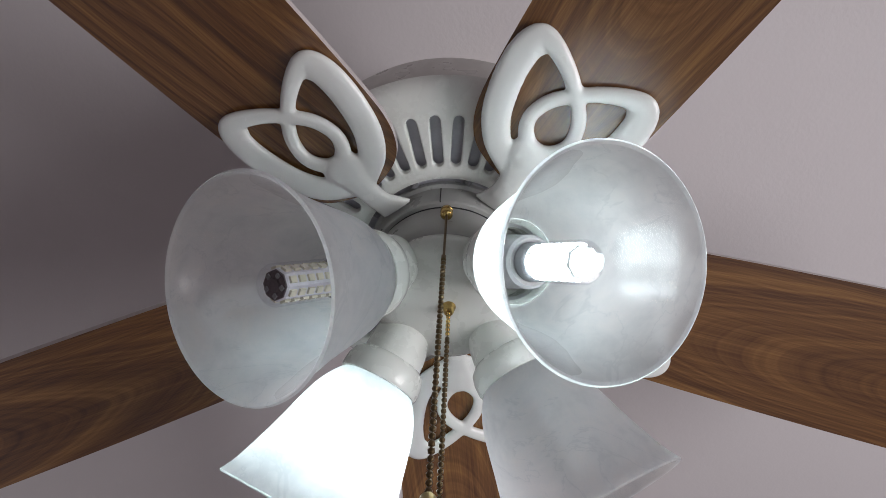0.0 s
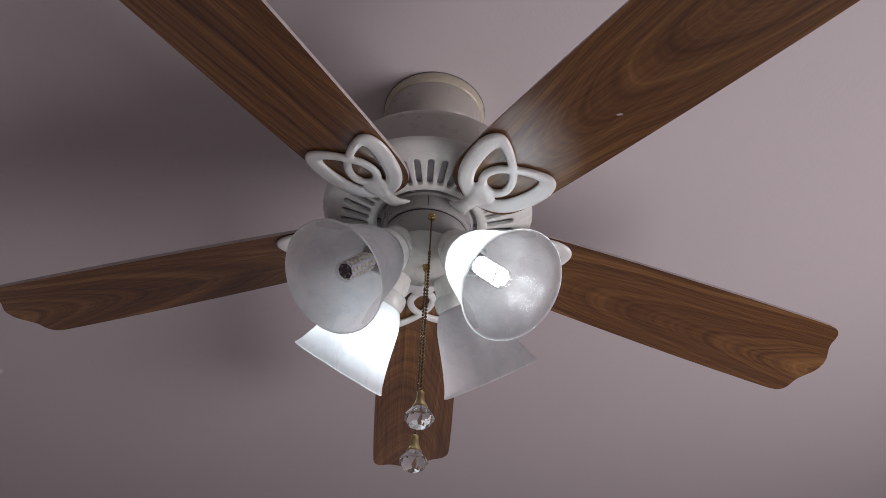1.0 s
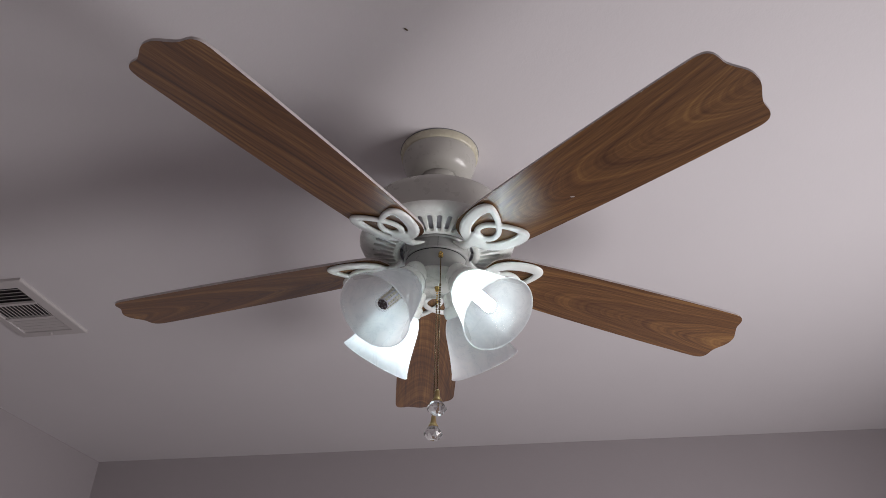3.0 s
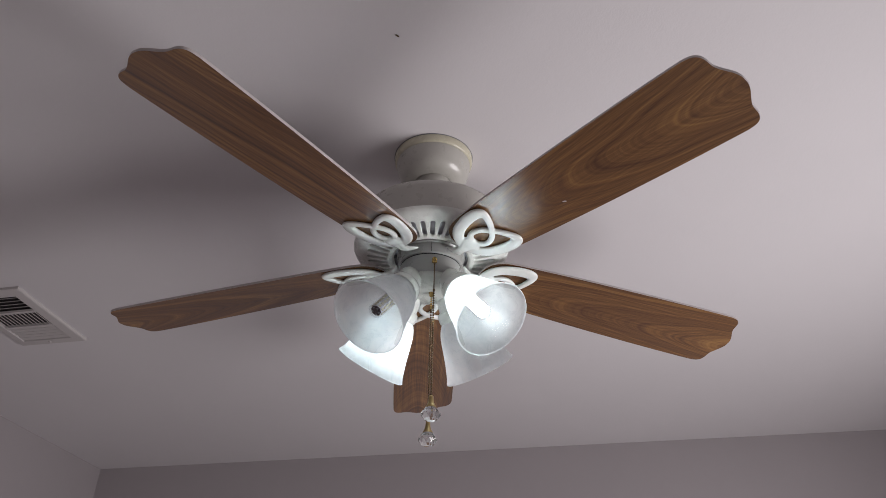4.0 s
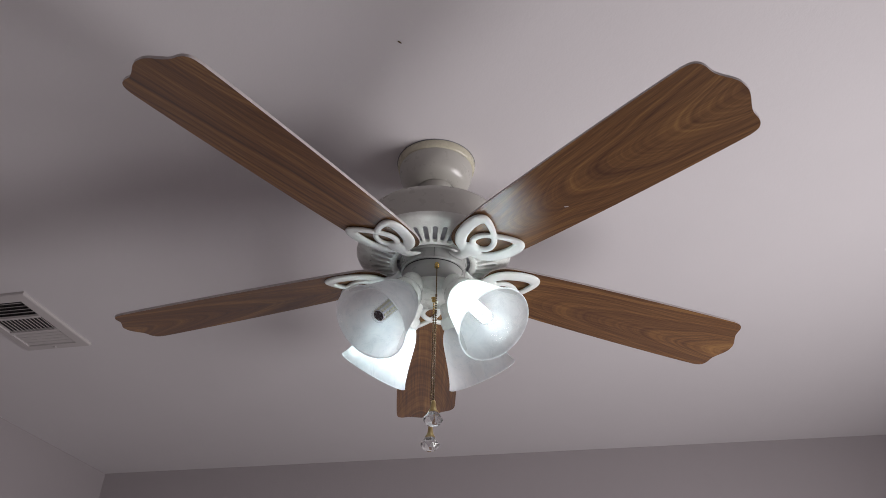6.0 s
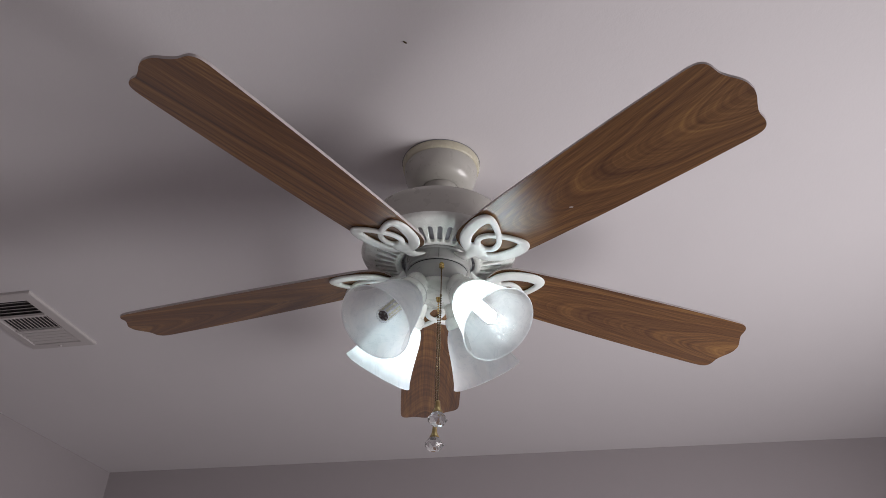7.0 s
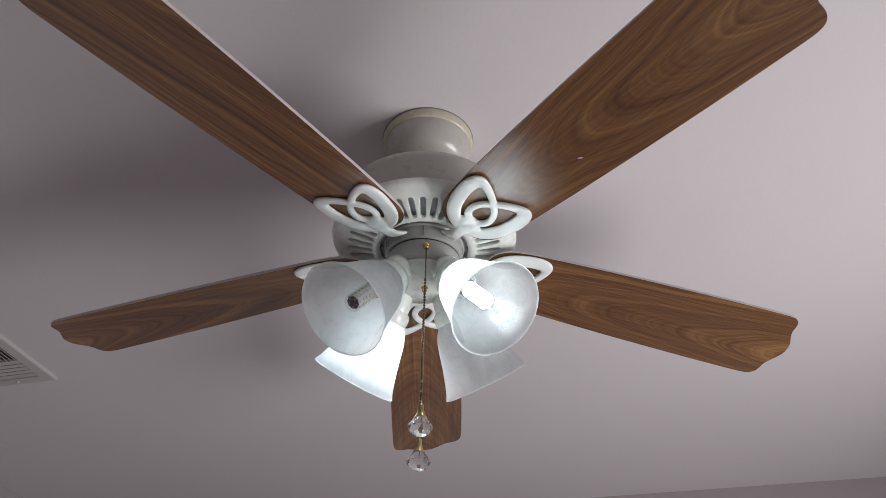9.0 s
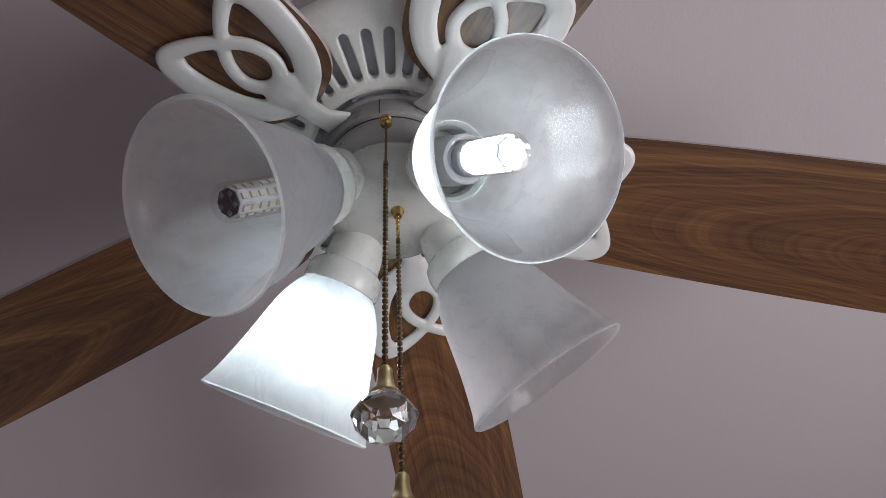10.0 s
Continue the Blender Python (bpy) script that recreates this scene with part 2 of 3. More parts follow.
def strap(bm, pts, sides=12, per=7):
    """A rounded strap along (x, y, z, width, height) points, flat to z."""
    ring0 = None
    sm = spline(pts, per)
    for i, q in enumerate(sm):
        d = sm[min(i + 1, len(sm) - 1)][:3] - sm[max(i - 1, 0)][:3]
        d = Vector(d).normalized()
        side = Vector((-d.y, d.x, 0)).normalized()
        up = d.cross(side)
        ring = []
        for k in range(sides):
            a = 2 * math.pi * k / sides
            c, s = math.cos(a), math.sin(a)
            c, s = math.copysign(abs(c) ** 0.8, c), math.copysign(abs(s) ** 0.8, s)
            ring.append(bm.verts.new(Vector(q[:3]) + side * (c * q[3] / 2) + up * (s * q[4] / 2)))
        if ring0:
            for k in range(sides):
                bm.faces.new((ring0[k], ring0[(k + 1) % sides], ring[(k + 1) % sides], ring[k]))
        else:
            bm.faces.new(ring[::-1])
        ring0 = ring
    bm.faces.new(ring0)
    return bm


def slab(outline, z0, z1, bevel=0.0, mats=(0, 0, 0)):
    """A flat board from an outline in x and y; material slots for under side, edge and top."""
    bm = bmesh.new()
    lo = [bm.verts.new((x, y, z0)) for x, y in outline]
    hi = [bm.verts.new((x, y, z1)) for x, y in outline]
    bm.faces.new(lo[::-1]).material_index = mats[0]
    bm.faces.new(hi).material_index = mats[2]
    n = len(lo)
    for i in range(n):
        bm.faces.new((lo[i], lo[(i + 1) % n], hi[(i + 1) % n], hi[i])).material_index = mats[1]
    return bm


# ---- the room ----
def room_mesh(name, mats, boxes, label, category):
    bm = bmesh.new()
    for a, b in boxes:
        box(bm, a, b)
    ob = new(name, mesh_of(bm, name, mats))
    ob.matrix_world = ROOM
    return tagged(ob, label, category, kind="structure")


T = 0.12
room_mesh("ceiling", CEILING_PAINT, [((X0 - T, Y0 - T, CEIL), (X1 + T, Y1 + T, CEIL + 0.1))], "pinkish white painted ceiling with fine sprayed texture", "ceiling")
room_mesh("floor", FLOOR_CARPET, [((X0 - T, Y0 - T, -0.1), (X1 + T, Y1 + T, 0))], "beige carpeted floor of the room", "floor")
room_mesh("wall_north", WALL_PAINT_DIM, [((X0 - T, Y1, 0), (X1 + T, Y1 + T, CEIL))], "pinkish white painted plaster wall, colour darkened for its dimmer light", "wall")
room_mesh("wall_south", WALL_PAINT_DIM, [((X0 - T, Y0 - T, 0), (X1 + T, Y0, CEIL))], "pinkish white painted plaster wall, colour darkened for its dimmer light", "wall")
room_mesh("wall_west", WALL_PAINT_DIM, [((X0 - T, Y0, 0), (X0, Y1, CEIL))], "pinkish white painted plaster wall, colour darkened for its dimmer light", "wall")
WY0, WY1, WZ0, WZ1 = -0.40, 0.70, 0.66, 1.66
room_mesh("wall_east", WALL_PAINT_DIM, [((X1, Y0, 0), (X1 + T, WY0, CEIL)), ((X1, WY1, 0), (X1 + T, Y1, CEIL)),
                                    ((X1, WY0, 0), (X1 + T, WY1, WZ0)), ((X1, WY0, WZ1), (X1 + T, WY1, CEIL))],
          "pinkish white painted plaster wall with a window opening, colour darkened for its dimmer light", "wall")


# ---- air register in the ceiling ----
def air_register():
    x0, x1, y0, y1 = -1.480, -1.254, 0.326, 0.654
    top = new("air_register")
    top.matrix_world = ROOM @ pose((x0 + x1) / 2, (y0 + y1) / 2, CEIL)
    tagged(top, "painted metal three-way air register, dusty, set in the ceiling", "air register")
    w, h = (x1 - x0) / 2, (y1 - y0) / 2
    iw, ih = w - 0.033, h - 0.036
    bm = bmesh.new()
    # sloping face plate: outer edge, lip and inner opening
    loops = []
    for a, b, z in ((w, h, 0.0), (w, h, -0.0075), (w - 0.003, h - 0.003, -0.0095), (iw + 0.003, ih + 0.003, -0.012), (iw, ih, -0.006)):
        loops.append([bm.verts.new(p) for p in ((-a, -b, z), (a, -b, z), (a, b, z), (-a, b, z))])
    for p, q in zip(loops, loops[1:]):
        for i in range(4):
            bm.faces.new((p[i], p[(i + 1) % 4], q[(i + 1) % 4], q[i]))
    part("frame", bm, VENT_PAINT, top, smooth=20)
    bm = bmesh.new()
    box(bm, (-iw - 0.004, -ih - 0.004, -0.0035), (iw + 0.004, ih + 0.004, -0.0015))
    part("backing", bm, DUCT, top, "dark duct behind the slats")
    third = 2 * ih / 3
    bars = bmesh.new()
    for k in (1, 2):
        y = -ih + k * third
        box(bars, (-iw, y - 0.005, -0.0125), (iw, y + 0.005, -0.004))
    part("divider", bars, VENT_PAINT, top)

    def slat(length, tilt, name="slat"):
        b = bmesh.new()
        box(b, (-length / 2, -0.0052, -0.0006), (length / 2, 0.0052, 0.0006))
        return mesh_of(b, name, VENT_PAINT)

    across, along = slat(2 * iw, 0), slat(third - 0.010, 0)
    for bank, tilt in ((0, 38), (2, -20)):
        for k in range(5):
            y = -ih + bank * third + (k + 0.5) * third / 5
            part("slat", across, None, top, m=pose(0, y, -0.0085, tilt))
    for k in range(12):
        x = -iw + (k + 0.5) * 2 * iw / 12
        part("slat", along, None, top, m=pose(x, 0, -0.0085, 0, 0, 90) @ pose(0, 0, 0, 38))
    for sy in (-1, 1):
        bm = lathe([(0, -0.0035), (0.003, -0.003), (0.0045, -0.001), (0.0045, 0.001)], 12)
        part("screw", bm, VENT_PAINT, top, m=pose(0, sy * (h - 0.018), -0.0117))
    return top


air_register()


def ceiling_mark():
    """A small torn nail hole in the ceiling."""
    out = [(0.0055, 0.0012), (0.002, 0.0025), (-0.003, 0.0012), (-0.0055, 0.0002), (-0.004, -0.0018), (0.0005, -0.0012), (0.0035, -0.0005)]
    ob = new("nail_hole", mesh_of(slab(out, -0.0015, 0.0), "nail_hole", BRONZE))
    ob.matrix_world = pose(-0.0757, -0.337, CEIL, 0, 0, 25) @ Matrix.Diagonal((0.75, 0.75, 1, 1))
    tagged(ob, "small dark nail hole torn in the painted ceiling", "nail hole")


ceiling_mark()

# ---- the ceiling fan ----
fan = new("ceiling_fan")
fan.matrix_world = pose(0, 0, HUB)
tagged(fan, "white ceiling fan, five walnut blades, four-lamp light kit, two bulbs lit", "ceiling fan")
UP = CEIL - HUB

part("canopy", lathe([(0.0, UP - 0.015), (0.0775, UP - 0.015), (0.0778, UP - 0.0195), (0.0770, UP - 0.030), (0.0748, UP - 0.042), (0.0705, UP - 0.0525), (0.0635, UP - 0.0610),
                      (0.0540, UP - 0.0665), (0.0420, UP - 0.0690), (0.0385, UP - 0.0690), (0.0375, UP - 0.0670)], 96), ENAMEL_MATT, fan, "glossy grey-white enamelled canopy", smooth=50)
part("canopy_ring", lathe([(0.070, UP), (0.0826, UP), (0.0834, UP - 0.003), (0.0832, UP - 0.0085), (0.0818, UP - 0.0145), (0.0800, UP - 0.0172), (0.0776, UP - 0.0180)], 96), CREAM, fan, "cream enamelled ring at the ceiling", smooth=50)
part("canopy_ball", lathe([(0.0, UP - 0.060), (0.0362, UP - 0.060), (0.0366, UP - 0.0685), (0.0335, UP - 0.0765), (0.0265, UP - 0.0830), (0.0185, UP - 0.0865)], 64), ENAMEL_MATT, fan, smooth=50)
# grey ring modelled in place of the shadow where canopy meets ceiling
part("canopy_shadow_line", lathe([(0.0825, UP - 0.0002), (0.0842, UP - 0.0004), (0.0842, UP - 0.0014), (0.0832, UP - 0.0016)], 96), STEEL, fan, "thin grey ring drawn as the shadow line at the ceiling")
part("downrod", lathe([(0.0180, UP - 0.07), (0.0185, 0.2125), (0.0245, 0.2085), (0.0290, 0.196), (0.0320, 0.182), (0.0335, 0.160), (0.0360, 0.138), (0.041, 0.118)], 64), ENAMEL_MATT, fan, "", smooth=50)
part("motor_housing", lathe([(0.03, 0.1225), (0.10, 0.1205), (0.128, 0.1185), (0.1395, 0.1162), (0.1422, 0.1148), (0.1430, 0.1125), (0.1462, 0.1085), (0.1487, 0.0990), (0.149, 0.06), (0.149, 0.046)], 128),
     ENAMEL_MATT, fan, "warm grey-white enamelled motor housing", smooth=50)


def pan_z(r):
    """Height of the slotted pan under the motor at radius r."""
    return float(np.interp(r, [0.073, 0.0765, 0.083, 0.095, 0.110, 0.125, 0.137, 0.146, 0.1505, 0.1525],
                           [0.0285, 0.0245, 0.0245, 0.0265, 0.0292, 0.0320, 0.0352, 0.0392, 0.0432, 0.0475]))


def slotted_pan(slots=40):
    bm = bmesh.new()
    pitch = 2 * math.pi / slots
    rc, half, wide, ra, rb = 0.105, 0.0205, 0.0047, 0.0785, 0.131

    def put(a, r, dz=0.0):
        return bm.verts.new((r * math.cos(a), r * math.sin(a), pan_z(r) + dz))

    n = 24
    for k in range(slots):
        a0 = -math.pi / 2 + k * pitch
        rings = [[], [], [], [], [], []]
        for i in range(n):
            deg = 360.0 * i / n
            c, s = math.cos(radians(deg)), math.sin(radians(deg))
            # a long slot with round ends
            if abs(c) >= 0.499:
                f = radians(1.5 * (((deg if c > 0 else deg - 180) + 180) % 360 - 180))
                x, y = math.copysign(half - wide + wide * math.cos(f), c), wide * math.sin(f) * (1 if c > 0 else -1)
            else:
                x, y = (half - wide) * c / 0.5, math.copysign(wide, s)
            q = 1 / max(abs(c), abs(s))
            u, v = c * q, s * q
            border_r = (rc + u * (rb - rc)) if u > 0 else (rc + u * (rc - ra))
            slot_a, border_a = y / (rc + x), v * pitch / 2
            for ring, f in zip(rings, (1.0, 0.5, 0.18)):
                ring.append(put(a0 + slot_a + (border_a - slot_a) * f, (rc + x) + (border_r - rc - x) * f))
            rings[3].append(put(a0 + slot_a, rc + x, 0.0004))
            rings[4].append(put(a0 + slot_a * 0.92, rc + x * 0.98, 0.0016))
            rings[5].append(put(a0 + slot_a * 0.92, rc + x * 0.98, 0.006))
        for p, q in zip(rings, rings[1:]):
            for i in range(n):
                j = (i + 1) % n
                bm.faces.new((p[i], p[j], q[j], q[i]))
    # turned inner and outer bands whose points meet those of the slotted cells
    marks = [math.tan(radians(d)) for d in (-45, -30, -15, 0, 15, 30)]
    angles = [-math.pi / 2 + k * pitch + v * pitch / 2 for k in range(slots) for v in marks]
    for rr in ((0.0725, 0.0735, 0.0755, 0.0785), (0.131, 0.134, 0.138, 0.142, 0.1455, 0.1485, 0.1508, 0.1520, 0.1526)):
        prev = None
        for r in rr:
            ring = [put(a, r) for a in angles]
            if prev:
                for q in range(len(ring)):
                    w = (q + 1) % len(ring)
                    bm.faces.new((prev[q], prev[w], ring[w], ring[q]))
            prev = ring
    rim = [bm.verts.new((0.1485 * math.cos(a), 0.1485 * math.sin(a), 0.0500)) for a in angles]
    for q in range(len(rim)):
        w = (q + 1) % len(rim)
        bm.faces.new((prev[q], prev[w], rim[w], rim[q]))
    bmesh.ops.remove_doubles(bm, verts=bm.verts[:], dist=0.00002)
    return bm


part("vented_pan", slotted_pan(), ENAMEL, fan, "white enamelled pan with radial vent slots", smooth=40)
part("motor_cover", lathe([(0.060, 0.0365), (0.10, 0.0365), (0.145, 0.046)], 96), FILTER, fan, "grey motor cover behind the slots")
part("flywheel", lathe([(0.03, 0.036), (0.0665, 0.036), (0.0668, 0.0300), (0.0655, 0.0285), (0.0642, 0.0275), (0.0633, 0.0075), (0.0622, 0.0058), (0.058, 0.0055)], 96), HOUSING_SHADED, fan, "grey-white flywheel ring, darkened for the shade under the pan", smooth=30)
part("gasket", lathe([(0.0585, 0.0066), (0.0592, 0.0058), (0.0590, 0.0030), (0.055, 0.0025)], 72), DARK, fan, "black gap ring under the flywheel")
bm = bmesh.new()
box(bm, (-0.0004, -0.0645, 0.0066), (0.0004, -0.0625, 0.0275))
part("seam", bm, DARK, fan, "dark vertical seam")
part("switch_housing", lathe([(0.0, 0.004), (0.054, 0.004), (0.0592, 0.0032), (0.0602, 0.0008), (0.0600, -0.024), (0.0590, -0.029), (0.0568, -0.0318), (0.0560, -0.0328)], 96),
     HOUSING_SHADED, fan, "grey-white cylindrical switch housing, darkened for the shade under the pan", smooth=40)
part("light_fitter", lathe([(0.0555, -0.032), (0.0575, -0.0336), (0.0577, -0.037), (0.0560, -0.0405), (0.0520, -0.0435), (0.045, -0.0458), (0.03, -0.0475), (0.012, -0.048), (0, -0.048)], 96),
     FITTER, fan, "white bowl-shaped light fitter", smooth=60)

# blades and their irons, built once along x and set round the hub
RL = 0.2058
HALF = [(0.0925, 0.0), (0.0935, 0.012), (0.097, 0.0245), (0.102, 0.0360), (0.111, 0.0460), (0.126, 0.0540), (0.150, 0.0592), (0.200, 0.0632), (0.28, 0.0675), (0.40, 0.0725),
        (0.52, 0.0760), (0.58, 0.0771), (0.630, 0.0776), (0.647, 0.0770), (0.6585, 0.0740), (0.6655, 0.0672), (0.6682, 0.0585), (0.6688, 0.0495), (0.6705, 0.0415), (0.6755, 0.0315),
        (0.6825, 0.0195), (0.6864, 0.0095), (0.6875, 0.0)]


def blade_outline():
    half = [tuple(q) for q in spline(HALF, 4)]
    return half + [(x, -y) for x, y in half[-2:0:-1]]


def blade_mesh(wood_mat):
    bm = slab(blade_outline(), 0.0040, 0.0088, mats=(0, 1, 1))
    ed = [e for e in bm.edges if len(e.link_faces) == 2 and abs(e.verts[0].co.z - e.verts[1].co.z) < 1e-6]
    bmesh.ops.bevel(bm, geom=ed, offset=0.0007, segments=2, affect="EDGES", material=-1)
    return mesh_of(bm, "blade", [wood_mat, EDGE], 40)


STROKE = [(0.100, 0.004, 0.000, 0.014, 0.0075), (0.108, 0.013, -0.0005, 0.020, 0.0085), (0.118, 0.0265, -0.001, 0.0225, 0.010), (0.133, 0.0372, -0.001, 0.0235, 0.0105),
          (0.151, 0.0435, -0.001, 0.0240, 0.0105), (0.171, 0.0470, -0.001, 0.0240, 0.0105), (0.187, 0.0465, -0.001, 0.0235, 0.0105), (0.1965, 0.0425, -0.001, 0.0200, 0.010),
          (0.1965, 0.0320, -0.001, 0.0155, 0.010), (0.1885, 0.0150, -0.0012, 0.0128, 0.010), (0.1770, 0.0, -0.0014, 0.0118, 0.010), (0.1630, -0.0125, -0.001, 0.0118, 0.010),
          (0.1470, -0.0172, -0.001, 0.0118, 0.010), (0.1345, -0.0125, -0.0008, 0.0130, 0.0095), (0.1250, 0.000, 0.0000, 0.0140, 0.0085)]
STEM = [(0.1345, 0.0, 0.0010, 0.020, 0.007), (0.128, 0.0, -0.0004, 0.034, 0.0112), (0.118, 0.0, -0.0010, 0.036, 0.0122), (0.109, 0.0, -0.0008, 0.028, 0.0115), (0.100, 0.0, -0.0008, 0.0215, 0.0125), (0.090, 0.0, 0.0000, 0.0200, 0.0125),
        (0.080, 0.0, 0.0020, 0.0215, 0.0115), (0.071, 0.0, 0.0065, 0.027, 0.010), (0.064, 0.0, 0.0100, 0.034, 0.006)]


def leaf(x, y, z, w, h):
    """Opens the leaves of the iron outwards a little."""
    return (x + 0.05 * max(0.0, x - 0.125), y * 1.045, z + 0.0012, w, h * 0.82)


STROKE = [leaf(*q) for q in STROKE]


def iron_mesh():
    bm = bmesh.new()
    strap(bm, STROKE)
    strap(bm, [(x, -y, z - 0.0006, w, h) for x, y, z, w, h in STROKE])
    strap(bm, [(x, y, z + 0.0006, w, h * 0.9) for x, y, z, w, h in STEM])
    for side in (-1, 1):
        strap(bm, [leaf(*q) for q in ((0.1835, side * 0.0385, -0.0004, 0.006, 0.006), (0.1890, side * 0.0400, -0.0006, 0.016, 0.0092), (0.1960, side * 0.0435, -0.0006, 0.015, 0.0092))])
    return mesh_of(bm, "blade_iron", LACQUER, 180)


IRON = iron_mesh()
SCREW = mesh_of(lathe([(0, -0.0022), (0.0012, -0.0020), (0.0014, -0.0012), (0.003, -0.0010), (0.0036, 0.0), (0.0036, 0.003)], 14), "screw", STEEL, 40)
# turn, grain, sag of the blade on its iron in degrees, how far it sits out
for turn, grain, sag, out in ((90, 4, 0.3, 0.0), (162, 2, 0.95, 0.0), (234, 1, 0.3, 0.0), (306, 0, 0.3, 0.0), (18, 3, 0.5, 0.006)):
    m = pose(0, 0, 0, 0, 0, turn + 0.07) @ pose(RL, 0, 0) @ pose(0, 0, 0, 0, 2.88, 0) @ pose(0, 0, 0, -10.97) @ pose(-RL, 0, 0)
    part("blade", blade_mesh(WOODS[grain]), None, fan, "walnut-look laminate blade with white edge and scalloped tip", m @ pose(0.14 + out, 0, 0, 0, sag, 0) @ pose(-0.14, 0, 0))
    iron = part("blade_iron", IRON, None, fan, "white lacquered openwork blade iron with looped leaves", m)
    cast = iron.modifiers.new("cast", "REMESH")
    cast.mode, cast.voxel_size, cast.use_smooth_shade = "VOXEL", 0.0013, True
    soft = iron.modifiers.new("soften", "SMOOTH")
    soft.factor, soft.iterations = 0.5, 9
    for side in (-1, 1):
        part("screw", SCREW, None, iron, m=m.inverted() @ pose(0, 0, 0, 0, 0, turn + 0.07 + side * 17.5) @ pose(0.0700, 0, 0.0315))

    if turn == 306:
        part("scuff", slab([(-0.004, -0.0006), (0.001, -0.0014), (0.004, 0.0002), (0.0012, 0.0014), (-0.003, 0.0010)], 0.0036, 0.0042), EDGE, fan, "small pale scuff on a blade", m @ pose(0.333, 0.026, 0, 0, 0, 30) @ pose(0, 0, -0.0010))

# four lamps on the fitter
DOWN = 49.6
# how each lamp sits off its true place: turn, reach, height, droop
SET = {225: (-1.88, 0.0, -0.0020, -0.36), 315: (-0.53, 0.0023, 0.0003, -0.41), 135: (0.96, 0.0019, 0.0, 0.20), 45: (-0.04, -0.0003, 0.0007, 0.09)}


def lamp_pose(turn, s):
    """Origin s metres behind the rim of a shade, z along the lamp's axis, towards the fitter."""
    dt, dr, dz, droop = SET[turn]
    return pose(0, 0, 0, 0, 0, turn + 0.79 + dt) @ pose(0.1482 + dr, 0, -0.1574 + dz) @ pose(0, 0, 0, 0, -(90 - DOWN - droop), 0) @ pose(0, 0, s)


OUTER = [(0.0708, 0.0), (0.0682, 0.005), (0.0655, 0.011), (0.0618, 0.022), (0.0568, 0.038), (0.0520, 0.056), (0.0478, 0.073), (0.0435, 0.088), (0.0385, 0.099), (0.0335, 0.107), (0.0295, 0.112), (0.0280, 0.118)]


def shade_mesh():
    prof = [tuple(q) for q in spline(OUTER, 3)]
    wall = [(max(r - 0.0032, 0.02), z + 0.0006) for r, z in prof]
    bm = lathe([(0.0695, -0.0012)] + prof + wall[::-1] + [(0.0690, -0.0008)], 80, closed=True)
    # the inner skin of the cased glass
    for i, f in enumerate(bm.faces):
        f.material_index = 1 if len(prof) < i // 80 < 2 * len(prof) else 0
    return mesh_of(bm, "shade", [GLASS, GLASS_SKIN], 60)


SHADE = shade_mesh()
CUP = mesh_of(lathe([(0.027, 0.119), (0.0300, 0.1105), (0.0322, 0.1108), (0.0330, 0.1130), (0.0325, 0.1220), (0.0305, 0.1285), (0.0262, 0.1325), (0.0200, 0.1345)], 64), "shade_cup", ENAMEL, 50)


def elbow_mesh():
    """The short bent arm from the fitter's side down to a shade cup, in the plane of x and z."""
    bm = bmesh.new()
    pts = spline([(0.0690, -0.0645, 0.0250), (0.0625, -0.0560, 0.0248), (0.0570, -0.0470, 0.0240), (0.0535, -0.0370, 0.0225), (0.0500, -0.0300, 0.0190)], 5)
    prev = None
    for i, (x, z, r) in enumerate(pts):
        d = pts[min(i + 1, len(pts) - 1)] - pts[max(i - 1, 0)]
        t = Vector((d[0], 0, d[1])).normalized()
        nrm = t.cross(Vector((0, 1, 0)))
        ring = [bm.verts.new(Vector((x, 0, z)) + Vector((0, 1, 0)) * r * math.cos(2 * math.pi * k / 36) + nrm * r * math.sin(2 * math.pi * k / 36)) for k in range(36)]
        if prev:
            for k in range(36):
                bm.faces.new((prev[k], prev[(k + 1) % 36], ring[(k + 1) % 36], ring[k]))
        prev = ring
    bm.faces.new(prev)
    return mesh_of(bm, "lamp_arm", ENAMEL, 60)


ELBOW = elbow_mesh()
HOLDER = mesh_of(lathe([(0.0, 0.088), (0.0165, 0.088), (0.0185, 0.090), (0.0195, 0.120), (0.012, 0.128)], 40), "socket", SOCKET, 40)
CAP = mesh_of(lathe([(0.0, 0.082), (0.0118, 0.082), (0.0135, 0.0845), (0.0135, 0.093)], 32), "bulb_cap", STEEL, 40)
COVER = mesh_of(lathe([(0.0, 0.0265), (0.008, 0.0265), (0.0125, 0.0275), (0.0138, 0.030), (0.0138, 0.083)], 32), "cover", CLEAR, 50)
CORE = lathe([(0.0, 0.032), (0.0100, 0.032), (0.0108, 0.033), (0.0108, 0.084), (0.0, 0.084)], 8)
CORE_OFF = mesh_of(CORE.copy(), "led_core", BOARD)
CORE_ON = mesh_of(CORE, "led_core", LIT)
END = mesh_of(lathe([(0.0, 0.0292), (0.0045, 0.0292), (0.0050, 0.0305), (0.0098, 0.0308), (0.0100, 0.0318)], 8), "end_board", BULB_END)
bm = bmesh.new()
for q in range(5):
    a = 2 * math.pi * q / 5
    box(bm, (0.0068 * math.cos(a) - 0.0014, 0.0068 * math.sin(a) - 0.0014, 0.0296), (0.0068 * math.cos(a) + 0.0014, 0.0068 * math.sin(a) + 0.0014, 0.0312))
END_CHIPS = mesh_of(bm, "end_chip", STEEL)
END_ON = END.copy()
END_ON.materials[0] = LIT_END


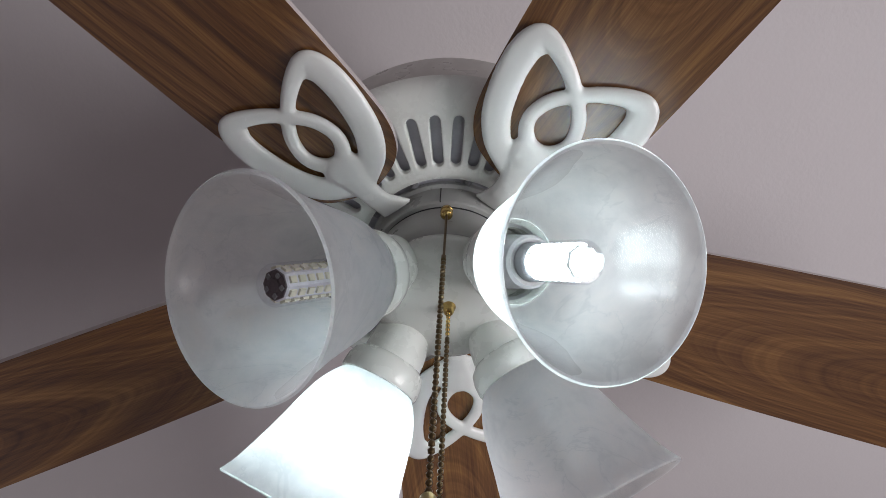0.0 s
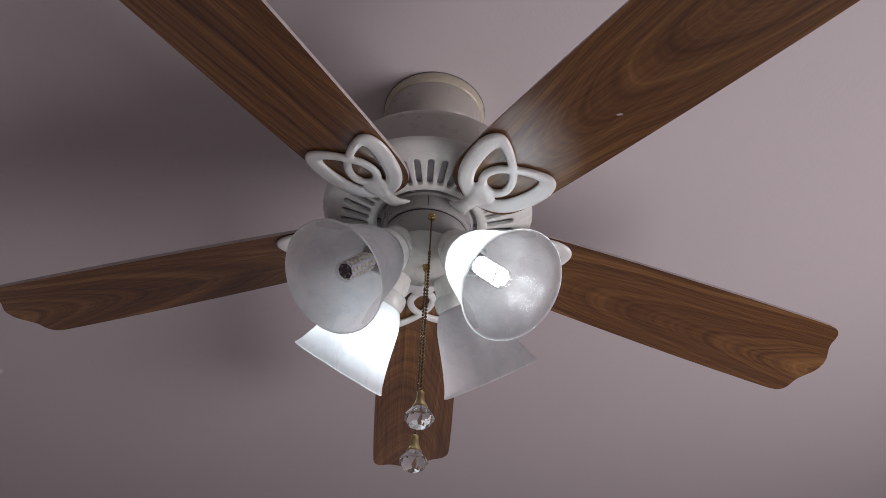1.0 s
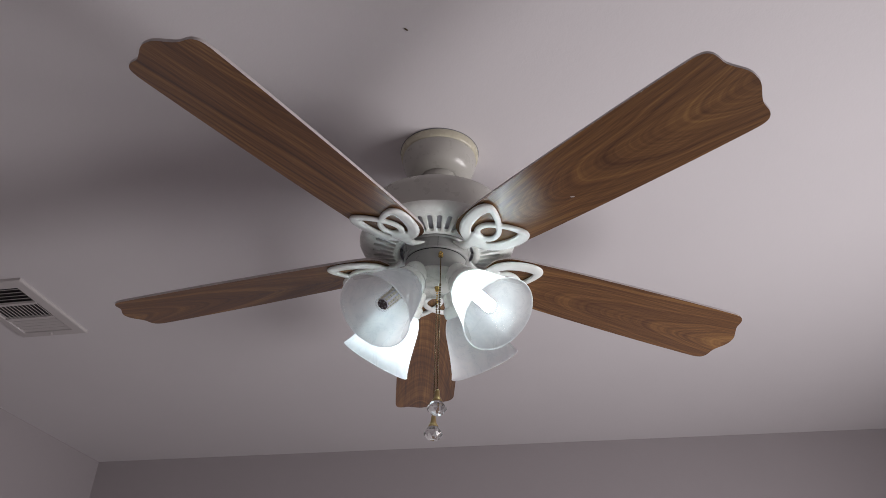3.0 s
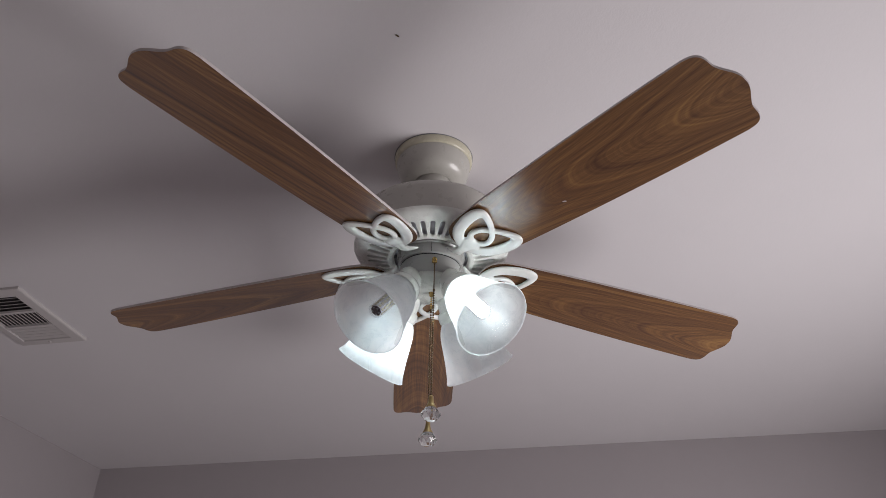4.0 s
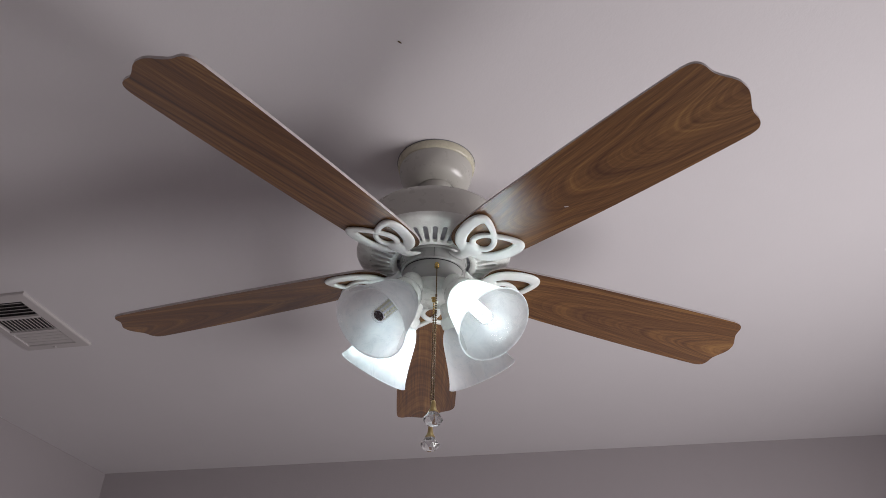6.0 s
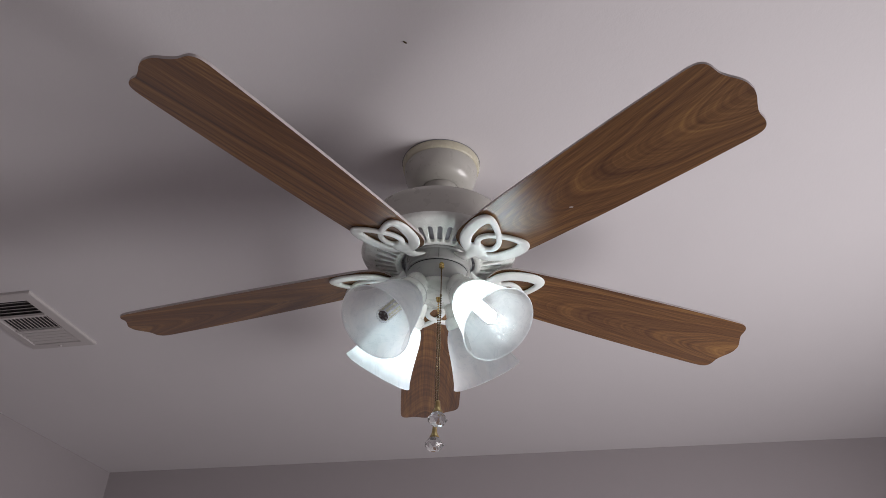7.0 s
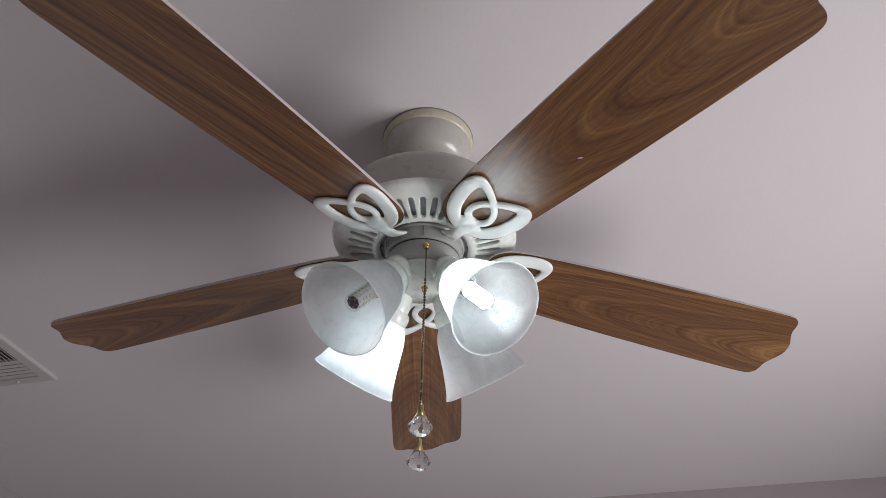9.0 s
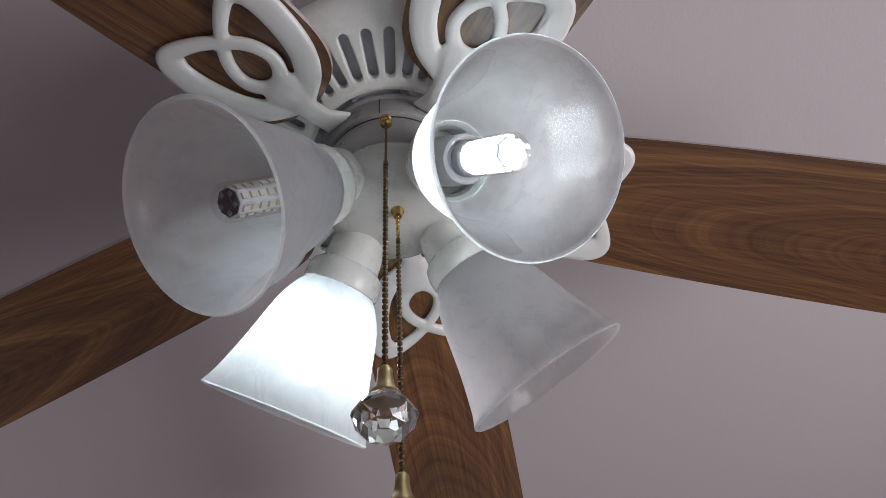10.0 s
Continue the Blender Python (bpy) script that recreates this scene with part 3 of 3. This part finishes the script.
def led_strip(mat):
    bm = bmesh.new()
    for k in range(6):
        z = 0.0365 + k * 0.0082
        box(bm, (0.0102, -0.0022, z - 0.0026), (0.0118, 0.0022, z + 0.0026))
    return mesh_of(bm, "led_strip", mat)


STRIP_OFF, STRIP_ON = led_strip(CHIP), led_strip(LIT_CHIP)
for turn, lit in ((225, False), (315, True), (135, True), (45, False)):
    m = lamp_pose(turn, 0)
    around = pose(0, 0, 0, 0, 0, turn + 0.79 + SET[turn][0])
    arm = part("lamp_arm", ELBOW, None, fan, "white enamelled bent lamp arm", around)
    part("shade_cup", CUP, None, arm, "", around.inverted() @ m)
    part("shade", SHADE, None, fan, "bell-shaped swirled white alabaster glass shade, " + ("glowing" if lit else "unlit"), m)
    part("socket", HOLDER, None, fan, "", m)
    bulb = part("bulb", CAP, None, fan, ("lit" if lit else "unlit") + " white LED corn bulb", m @ pose(0, 0, -0.005))
    part("led_core", CORE_ON if lit else CORE_OFF, None, bulb)
    part("end_board", END_ON if lit else END, None, bulb)
    if not lit:
        part("end_chip", END_CHIPS, None, bulb)
    cover = part("cover", COVER, None, bulb, "clear plastic cover")
    cover.visible_shadow = False
    for q in range(8):
        part("led_strip", STRIP_ON if lit else STRIP_OFF, None, bulb, m=pose(0, 0, 0, 0, 0, 22.5 + 45 * q))

# pull chains with cut crystal ends
BEAD = bmesh.new()
bmesh.ops.create_icosphere(BEAD, subdivisions=1, radius=0.0022)
BEAD_MESH = mesh_of(BEAD, "bead", BRONZE, 180)
BEAD = bmesh.new()
bmesh.ops.create_icosphere(BEAD, subdivisions=1, radius=0.0020)
BRASS_BEAD = mesh_of(BEAD, "bead", BRASS, 180)


def crystal_mesh():
    bm = bmesh.new()
    rings = []
    for r, z, off in ((0.0085, 0.0, 0), (0.0166, -0.0105, 0), (0.0170, -0.0130, 0), (0.0118, -0.0205, 0.5), (0.0062, -0.0232, 0.5)):
        rings.append([bm.verts.new((r * math.cos(2 * math.pi * (i + off) / 9), r * math.sin(2 * math.pi * (i + off) / 9), z)) for i in range(9)])
    bm.faces.new(rings[0])
    bm.faces.new(rings[-1])
    for q, (a, b) in enumerate(zip(rings, rings[1:])):
        for i in range(9):
            j = (i + 1) % 9
            if q == 2:
                bm.faces.new((a[i], b[i], b[i - 1]))
                bm.faces.new((a[i], a[j], b[i]))
            else:
                bm.faces.new((a[i], a[j], b[j], b[i]))
    return mesh_of(bm, "crystal", CRYSTAL)


CRYSTAL_MESH = crystal_mesh()
BELL = mesh_of(lathe([(0.0, 0.0205), (0.0030, 0.0205), (0.0040, 0.0192), (0.0042, 0.0140), (0.0050, 0.0090), (0.0066, 0.0045), (0.0086, 0.0015), (0.0090, 0.0), (0.0088, -0.0010), (0.0, -0.0012)], 28), "bell_cap", BRASS_OLD, 50)


def pull_chain(x, y, top, end, nozzle, rod, first):
    """A ball chain from its nozzle at height top, by a rod or a length of bright beads, down to a crystal whose top lies at end."""
    chain = part("pull_chain", nozzle, None, fan, "beaded bronze pull chain with a brass bell and cut crystal", pose(x, y, top))
    part("link", lathe([(0.0, -rod), (0.0018, -rod - 0.0005), (0.0019, -rod - 0.005), (0.0, -rod - 0.0056)], 12), BRONZE, chain, smooth=40)
    if first is None:
        part("rod", lathe([(0.0010, -0.002), (0.0010, -rod)], 8), BRONZE, chain, smooth=180)
    z = -0.006
    while top + z > end + 0.0205:
        if z < -rod - 0.006 or (first and z > -rod):
            part("bead", first if first and z > -rod else BEAD_MESH, None, chain, m=pose(0, 0, z, 0, 0, 1000 * z))
        z -= 0.0050
    part("cord", lathe([(0.0005, -0.002), (0.0005, z)], 6), BRONZE, chain, smooth=180)
    part("bell_cap", BELL, None, chain, "brass bell cap", pose(0, 0, end - top))
    part("crystal", CRYSTAL_MESH, None, chain, "faceted clear crystal drop", pose(0, 0, end - top))


NOZZLE_SIDE = mesh_of(lathe([(0.0, 0.0065), (0.0032, 0.006), (0.0046, 0.0035), (0.0048, 0.001), (0.0036, 0.0), (0.0036, -0.0012), (0.0047, -0.002), (0.0047, -0.004), (0.0030, -0.0055), (0.0, -0.0055)], 24), "pull_chain", BRASS, 50)
NOZZLE_END = mesh_of(lathe([(0.0, 0.006), (0.0055, 0.005), (0.0055, 0.0015), (0.0040, 0.0), (0.0042, -0.004), (0.0030, -0.0062), (0.0, -0.0062)], 24), "pull_chain", BRASS, 50)
pull_chain(0.0060, -0.0655, -0.0150, -0.304, NOZZLE_SIDE, 0.062, None)
pull_chain(0.0030, 0.0, -0.050, -0.324, NOZZLE_END, 0.036, BRASS_BEAD)
